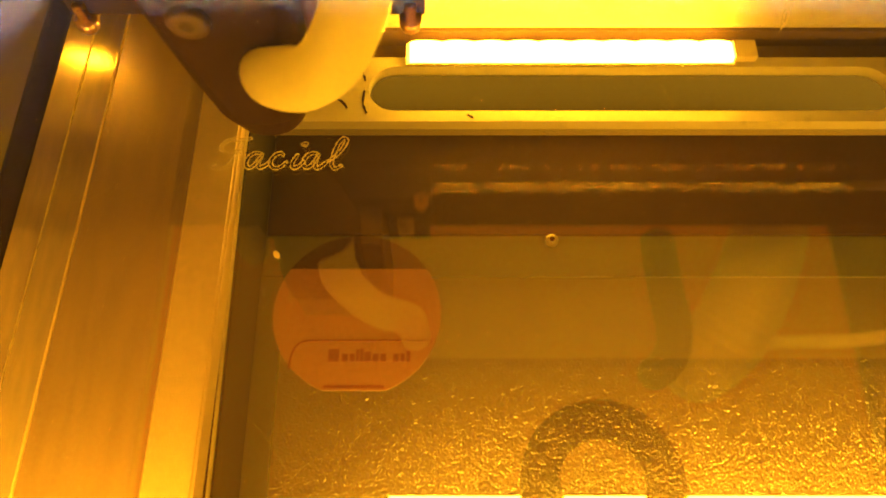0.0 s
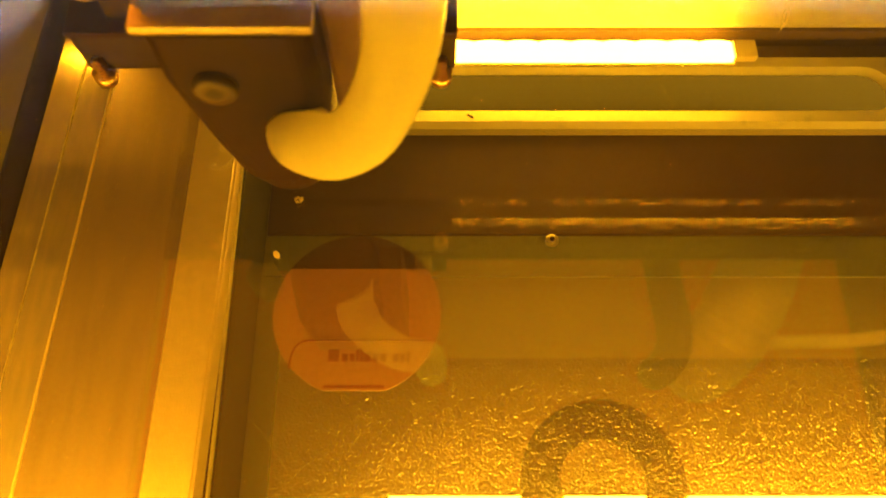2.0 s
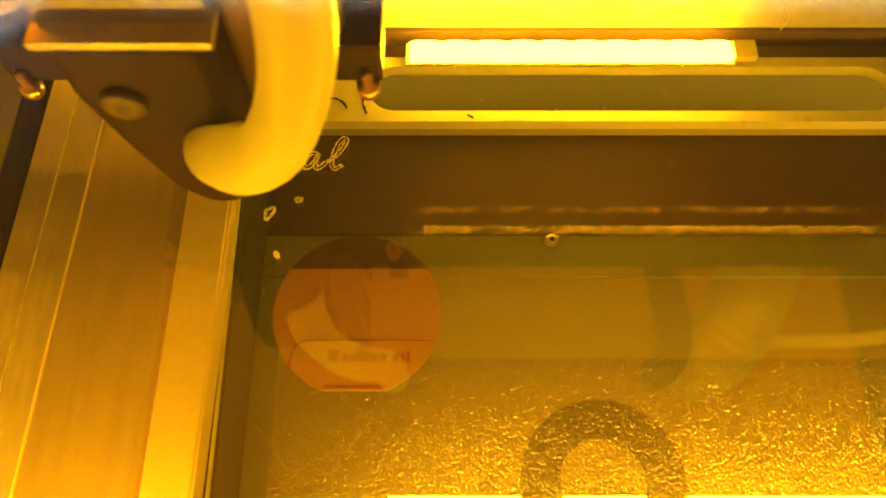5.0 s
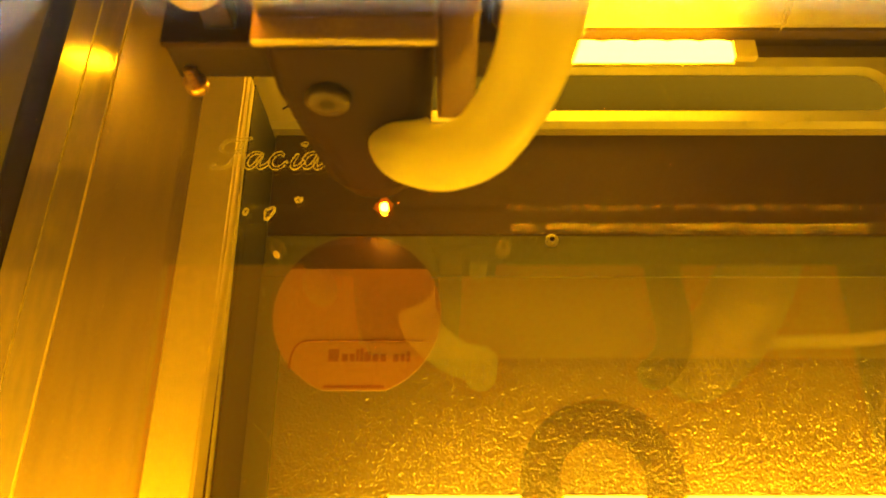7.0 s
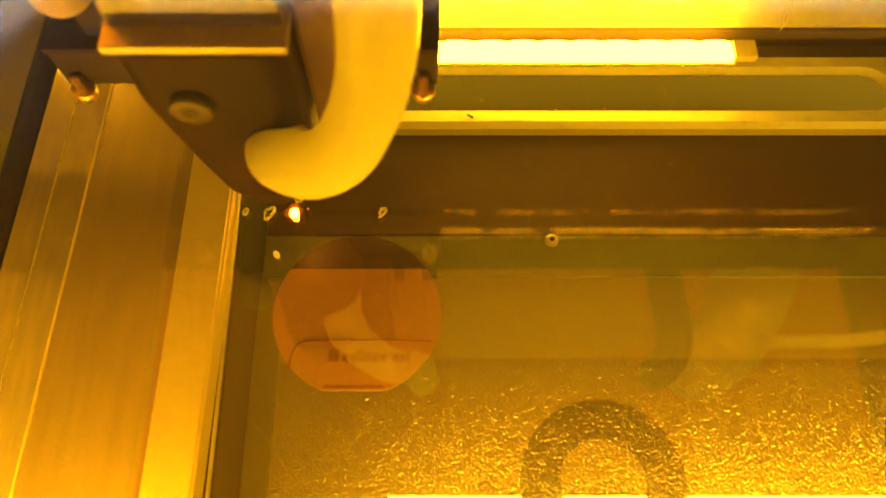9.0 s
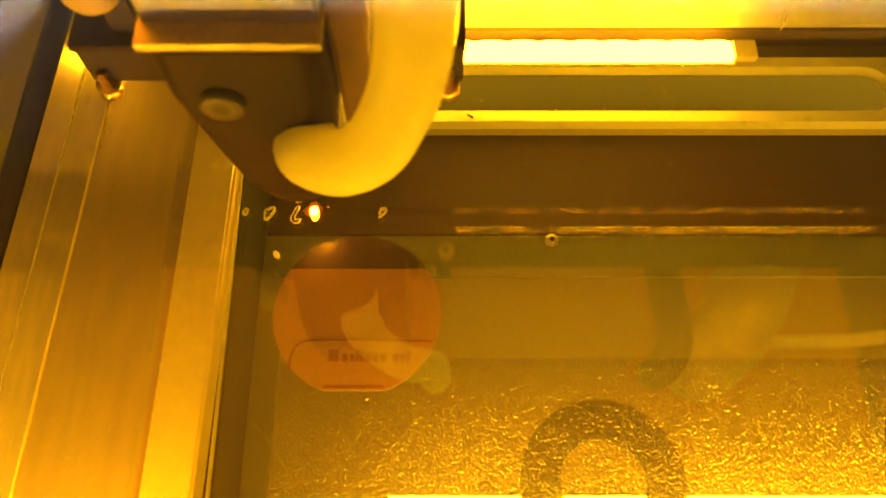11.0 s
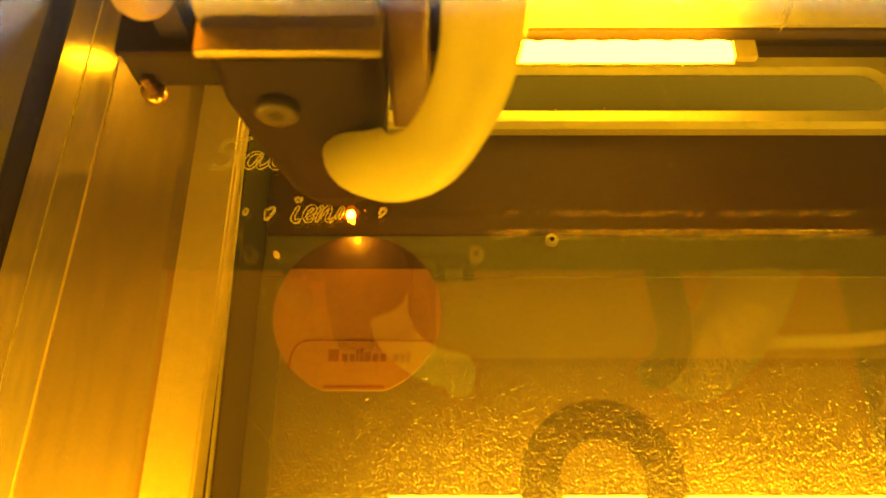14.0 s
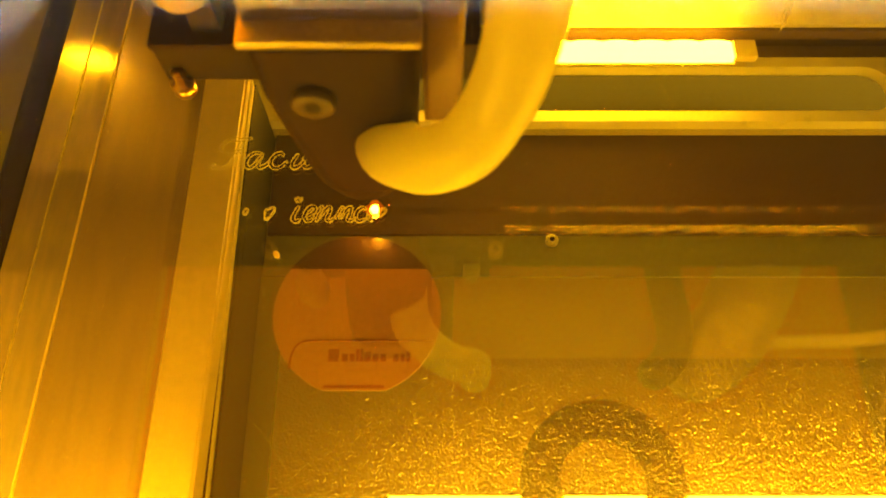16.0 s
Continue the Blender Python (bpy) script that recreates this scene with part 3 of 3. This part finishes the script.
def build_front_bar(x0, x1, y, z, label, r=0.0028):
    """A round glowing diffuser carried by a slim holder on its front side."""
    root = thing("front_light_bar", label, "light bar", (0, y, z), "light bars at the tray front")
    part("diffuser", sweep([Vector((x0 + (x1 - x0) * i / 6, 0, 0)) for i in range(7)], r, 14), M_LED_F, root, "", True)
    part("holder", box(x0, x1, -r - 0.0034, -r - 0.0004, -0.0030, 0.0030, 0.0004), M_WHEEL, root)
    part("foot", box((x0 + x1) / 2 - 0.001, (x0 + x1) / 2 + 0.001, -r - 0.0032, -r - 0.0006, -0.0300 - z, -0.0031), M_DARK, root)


# One bar in three lengths; the gaps stand in for the ring hiding it.
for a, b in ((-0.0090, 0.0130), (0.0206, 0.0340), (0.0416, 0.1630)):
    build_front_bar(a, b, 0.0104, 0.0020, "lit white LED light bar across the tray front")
# Out-of-view bar added to brighten the guide rail and tray frame.
build_front_bar(-0.0950, -0.0300, -0.0110, 0.0180, "added unseen light bar that brightens the guide rail", 0.0034)


# ---- the gantry: beam and laser head ----
def curved_strip(x0, x1, y, z, width, tilt, spread):
    """A slim convex metal strip whose face leans forward and down by tilt degrees."""
    bm = bmesh.new()
    r = width / (2 * math.sin(math.radians(spread)))
    prof = []
    for i in range(9):
        a = math.radians(tilt - spread + 2 * spread * i / 8)
        a0 = math.radians(tilt)
        prof.append((y - r * (math.cos(math.pi / 2 - a) - math.cos(math.pi / 2 - a0)), z - r * (math.cos(a) - math.cos(a0))))
    prof += [(prof[-1][0] + 0.0005, prof[-1][1] + 0.0010), (prof[0][0] + 0.0010, prof[0][1] + 0.0005)]
    ends = [[bm.verts.new((x, py, pz)) for py, pz in prof] for x in (x0, x1)]
    n = len(prof)
    for i in range(n):
        bm.faces.new((ends[0][i], ends[0][(i + 1) % n], ends[1][(i + 1) % n], ends[1][i]))
    bm.faces.new(ends[0])
    bm.faces.new(ends[1])
    return bm


def build_beam():
    root = thing("gantry_beam", "black gantry beam with bright aluminium edge lines", "gantry beam", (0, 0.0707, 0))
    part("beam_body", box(-0.13, 0.163, 0.0170, 0.040, 0.0495, 0.072, 0.0006), M_BLACK, root)
    for y, w, tilt, spread in ((0.0174, 0.00012, 42.6, 3.0), (0.0190, 0.0004, 43.0, 2.2), (0.0246, 0.00016, 44.0, 3.0)):
        part("edge_strip", curved_strip(-0.125, 0.163, y, 0.0490, w, tilt, spread), M_POLISHED, root, "bright polished lower edge")
    return root


def tapered(sections, bm=None, seg=6):
    """A rounded-square tapering body from (half_x, half_y, z, corner radius, shift y)."""
    bm = bm or bmesh.new()
    rings = []
    for hx, hy, z, c, dy in sections:
        ring = []
        for qx, qy, a0 in ((1, 1, 0), (-1, 1, 90), (-1, -1, 180), (1, -1, 270)):
            for i in range(seg + 1):
                a = math.radians(a0 + 90 * i / seg)
                ring.append(bm.verts.new((qx * (hx - c) + c * math.cos(a), dy + qy * (hy - c) + c * math.sin(a), z)))
        rings.append(ring)
    n = len(rings[0])
    for a, b in zip(rings, rings[1:]):
        for i in range(n):
            bm.faces.new((a[i], a[(i + 1) % n], b[(i + 1) % n], b[i]))
    bm.faces.new(rings[0])
    bm.faces.new(rings[-1])
    return bm


def cap_screw(parent, at, r, h, turn=None, material=None, label="round cap screw", name="screw"):
    s = part(name, lathe([(r * 0.55, -h), (r * 0.55, 0), (r, 0), (r, h * 0.75), (r * 0.85, h), (r * 0.5, h)], 20, at, turn), material or M_BRASS, parent, label, True)
    m = Matrix.Translation(at) @ (turn or Matrix.Identity(4))
    part("socket", lathe([(r * 0.45, h * 0.9), (r * 0.4, h * 1.02)], 6, (0, 0, 0), m), M_BLACK, s)


def build_carriage():
    root = thing("laser_carriage", "dark tapered laser carriage with a milky air tube", "laser carriage", (-0.0293, 0.0707, 0))
    part("nozzle_body", tapered([(0.0040, 0.0040, 0.0140, 0.0038, 0), (0.0066, 0.0064, 0.0165, 0.0060, 0), (0.0086, 0.0082, 0.0230, 0.0066, 0), (0.0099, 0.0095, 0.036, 0.006, 0), (0.0106, 0.0100, 0.052, 0.003, 0), (0.0105, 0.0100, 0.0625, 0.003, 0)]), M_HEAD, root)
    part("nozzle_tip", lathe([(0.0012, 0.0110), (0.0020, 0.0113), (0.0030, 0.0142), (0.0032, 0.0150)], 24), M_BLACK, root, "dark conical nozzle tip", True)
    hb = part("mirror_housing", tapered([(0.0108, 0.0062, 0.0622, 0.0006, -0.0002), (0.0108, 0.0062, 0.075, 0.0006, 0.0), (0.0108, 0.0100, 0.088, 0.0006, 0.004)]), M_HOUSING, root, "pale metal mirror housing")
    part("housing_lip", box(-0.0112, 0.0112, -0.0098, 0.006, 0.0626, 0.0640, 0.0004), M_LIP, root, "bright lower lip of the housing")
    part("side_block", box(0.0109, 0.0165, -0.004, 0.010, 0.038, 0.086, 0.0008), M_SIDE, root)
    cap_screw(root, (-0.0034, -0.0097, 0.0525), 0.0030, 0.0016, Matrix.Rotation(math.radians(90), 4, "X"), M_SCREW, "large round clamp screw", "clamp_screw")
    part("bracket", box(-0.0310, 0.0290, 0.0065, 0.0165, 0.0340, 0.0420, 0.0006), M_BLACK, root, "dark cross bracket")
    part("bracket_edge", box(-0.0312, 0.0292, 0.0060, 0.0172, 0.0422, 0.0436, 0.0004), M_HEAD, root)
    for x in (-0.0285, 0.0265):
        cap_screw(root, (x, 0.0058, 0.0345), 0.0019, 0.0026, Matrix.Rotation(math.radians(180), 4, "X"), M_BRASS, "brass cap screw under the bracket")
    part("roller", lathe([(0.0030, 0.0543), (0.0036, 0.0545), (0.0043, 0.0560), (0.0044, 0.064), (0.0038, 0.067), (0.002, 0.0675)], 28, (-0.0222, 0.0062, 0)), M_ROLLER, root, "pale nylon roller", True)
    part("roller", lathe([(0.002, 0.0436), (0.0022, 0.0440), (0.0024, 0.060), (0.0018, 0.0615)], 20, (0.0215, 0.0100, 0)), M_STEEL, root, "dark round post", True)
    part("roller_mount", box(-0.0245, -0.0199, 0.0085, 0.0120, 0.0434, 0.0580, 0.0003), M_BLACK, root)
    part("carriage_plate", box(-0.030, 0.028, 0.0185, 0.0205, 0.036, 0.085, 0.0005), M_BLACK, root)
    p = [(0.005, -0.003, 0.035), (0.0057, -0.0102, 0.0408), (0.008, -0.0132, 0.0433), (0.0121, -0.016, 0.047), (0.0167, -0.0171, 0.0525), (0.0198, -0.0159, 0.0585), (0.0217, -0.0145, 0.0645), (0.0226, -0.0131, 0.0706), (0.0229, -0.0117, 0.0766), (0.0232, -0.0111, 0.0850), (0.0234, -0.0105, 0.0950)]
    tube = sweep(smooth_path(p, 9), lambda i, k: 0.0044 + 0.0004 * abs(2 * i / k - 1), 24, up=(1, 0.3, -0.3))
    bmesh.ops.create_uvsphere(tube, u_segments=24, v_segments=16, radius=0.0049, matrix=Matrix.Translation((0.0065, -0.0107, 0.0416)))
    part("air_tube", tube, M_TUBE, root, "thick milky silicone air tube", True)
    return root


def build_spark():
    root = thing("laser_spot", "white-hot burning spot where the laser meets the sheet", "laser spot", (-0.0293, 0.0707, 0))
    rnd = random.Random(2)
    bm = bmesh.new()
    bmesh.ops.create_icosphere(bm, subdivisions=2, radius=0.0009)
    for v in bm.verts:
        v.co *= rnd.uniform(0.75, 1.15)
        v.co.y *= 1.25
        v.co.z = v.co.z * 0.4
    part("core", bm, M_SPARK, root)
    # glow shells round the core
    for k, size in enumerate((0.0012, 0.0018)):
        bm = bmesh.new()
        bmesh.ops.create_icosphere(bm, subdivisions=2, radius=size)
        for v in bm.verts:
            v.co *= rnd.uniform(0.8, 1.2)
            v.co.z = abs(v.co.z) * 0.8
        part("flame", bm, M_HALO, root, "thin see-through shell that stands in for the orange glow", True)
    for k in range(4):
        a, d = 2 * math.pi * k / 4 + rnd.uniform(-0.3, 0.3), rnd.uniform(0.0016, 0.0034)
        bm = bmesh.new()
        bmesh.ops.create_icosphere(bm, subdivisions=1, radius=rnd.uniform(0.00005, 0.00010), matrix=Matrix.Translation((d * math.cos(a), d * math.sin(a), rnd.uniform(0.0001, 0.0010))))
        part("ember", bm, M_EMBER, root)
    return root


beam = build_beam()
head = build_carriage()
spark = build_spark()


# ---- above: corrugated hose, hood and the room ----
def build_above():
    p = smooth_path([(0.1055, 0.1040, 0.087), (0.0985, 0.0900, 0.083), (0.0915, 0.0775, 0.081), (0.0865, 0.0690, 0.085), (0.0850, 0.0660, 0.098), (0.0850, 0.0660, 0.1153)], 22)
    h = done("corrugated_hose", sweep(p, lambda i, k: 0.0112 + 0.0007 * math.sin(i * 1.57), 24), M_HOSE, None, True)
    tagged(h, "pale ribbed hose hanging under the lid", "hose")
    p = smooth_path([(0.0710, 0.1040, 0.094), (0.0695, 0.0860, 0.087), (0.0705, 0.0700, 0.086), (0.0710, 0.0640, 0.096), (0.0710, 0.0640, 0.1153)], 10)
    h = done("rubber_hose", sweep(p, 0.0056, 20), M_RUBBER, None, True)
    tagged(h, "smooth dark rubber hose hanging under the lid", "hose")
    p = smooth_path([(0.0975, 0.0668, 0.088), (0.105, 0.0648, 0.080), (0.119, 0.0648, 0.079), (0.134, 0.0668, 0.080), (0.150, 0.070, 0.084), (0.158, 0.072, 0.098), (0.158, 0.072, 0.1153)], 26)
    h = done("spiral_cable", sweep(p, lambda i, k: 0.0017 + 0.0005 * math.sin(i * 1.57), 14), M_CABLE, None, True)
    tagged(h, "pale spiral-wrapped cable hanging under the lid", "cable")
    c, d = [(1.6 * math.sin(math.radians(a)), 1.6 * math.cos(math.radians(a))) for a in (-37, -63)]
    w = done("window_side", slab([c, d, (d[0] * 1.02, d[1] * 1.02), (c[0] * 1.02, c[1] * 1.02)], 0.3, 1.56), M_WINDOW)
    tagged(w, "bright daylight window in the side of the room", "window", kind="structure")
    w = done("window_room", box(-1.9, 1.9, 1.60, 1.62, 0.3, 1.93), M_WINDOW)
    tagged(w, "bright daylight window of the room", "window", kind="structure")


def build_room():
    t = thing("work_table", "plain wooden table that carries the laser machine", "table", (0, 0, -0.140))
    part("tabletop", box(-0.60, 0.60, -0.45, 0.55, -0.030, 0.0, 0.003), M_TABLE, t)
    for x in (-0.55, 0.55):
        for y in (-0.40, 0.50):
            part("leg", box(x - 0.025, x + 0.025, y - 0.025, y + 0.025, -0.720, -0.031, 0.002), M_TABLE, t)
    b = done("machine_base", box(-0.135, 0.170, -0.036, 0.262, -0.1399, -0.0925, 0.001), M_DARK)
    tagged(b, "dark sheet-metal base of the laser machine", "machine base")
    f = done("floor_room", box(-3.0, 3.0, -2.5, 1.70, -0.90, -0.861), M_GREY)
    tagged(f, "plain grey floor of the room", "floor", kind="structure")
    w = done("wall_room", box(-3.0, 3.0, 1.63, 1.70, -0.861, 2.3), M_GREY)
    tagged(w, "plain grey painted wall of the room", "wall", kind="structure")
    c, d = [(1.84 * math.sin(math.radians(a)), 1.84 * math.cos(math.radians(a))) for a in (-30, -72)]
    w = done("wall_room_side", slab([c, d, (d[0] * 1.04, d[1] * 1.04), (c[0] * 1.04, c[1] * 1.04)], -0.861, 2.3), M_GREY)
    tagged(w, "plain grey painted slanting wall of the room", "wall", kind="structure")


build_above()
build_room()


# ---- what moves ----
def motions():
    path = [(0.0, -0.032, 0.0816), (0.2, -0.032, 0.0816), (0.4, -0.0317, 0.0798), (0.5, -0.031, 0.0741), (0.6, -0.0306, 0.0709), (0.8, -0.0295, 0.0706), (1.0, -0.0285, 0.0704), (1.2, -0.0293, 0.0706), (1.5, -0.0293, 0.0707), (1.7, -0.0285, 0.071), (2.0, -0.0269, 0.0705), (2.2, -0.0288, 0.0693), (2.5, -0.0328, 0.068), (2.8, -0.0346, 0.0675), (3.0, -0.0354, 0.0673), (3.2, -0.0346, 0.0671), (3.5, -0.0339, 0.0671), (3.8, -0.0338, 0.0672), (4.0, -0.035, 0.068), (4.2, -0.0341, 0.068), (4.8, -0.038, 0.0682), (5.4, -0.0389, 0.068), (6.0, -0.0382, 0.0683), (6.2, -0.0321, 0.0683), (6.3, -0.0243, 0.0683), (6.5, -0.0149, 0.0688), (6.8, -0.0122, 0.0688), (7.0, -0.0118, 0.0688), (7.2, -0.0122, 0.0685), (7.5, -0.013, 0.0683), (7.7, -0.0122, 0.0686), (8.0, -0.0103, 0.0691), (8.2, -0.025, 0.0691), (8.5, -0.0271, 0.0688), (8.7, -0.0284, 0.0681), (9.0, -0.0297, 0.0675), (9.2, -0.03, 0.0661), (9.8, -0.0281, 0.0688), (10.3, -0.0288, 0.0663), (10.8, -0.0263, 0.0688), (11.3, -0.025, 0.0665), (11.5, -0.0241, 0.0676), (11.7, -0.0233, 0.0688), (12.0, -0.022, 0.069), (12.2, -0.0221, 0.0684), (12.4, -0.0225, 0.0668), (12.5, -0.0225, 0.0661), (13.0, -0.0206, 0.069), (13.5, -0.0198, 0.0677), (14.0, -0.0184, 0.0671), (14.5, -0.0168, 0.0693), (15.0, -0.0153, 0.0693), (15.5, -0.0161, 0.0665), (16.0, -0.0137, 0.0683)]
    walk(head, [(t, pose(x, y, 0)) for t, x, y in path])
    walk(beam, [(t, pose(0, y, 0)) for t, x, y in path])
    # the spot burns on the sheet, and is drawn up into the nozzle while the laser is off
    burning = ((1.15, 1.75), (2.95, 3.95), (5.05, 5.65), (6.85, 7.65), (8.85, 16.1))

    def where(t):
        for (ta, xa, ya), (tb, xb, yb) in zip(path, path[1:]):
            if ta <= t <= tb:
                f = (t - ta) / (tb - ta)
                return xa + f * (xb - xa), ya + f * (yb - ya)
        return path[-1][1:]
    times = sorted({round(0.1 * i, 1) for i in range(161)})
    rows = []
    for t in times:
        x, y = where(t)
        on = any(a <= t <= b for a, b in burning)
        rows.append((t, pose(x, y, 0 if on else 0.034)))
    walk(spark, rows)
    # each cut rises into place as the laser finishes it
    for ob, t in LATE:
        x, y, z = ob.location
        down, up = pose(x, y, -0.060), pose(x, y, z)
        walk(ob, [(0.0, down), (t - 0.1, down), (t, up), (16.0, up)])


motions()
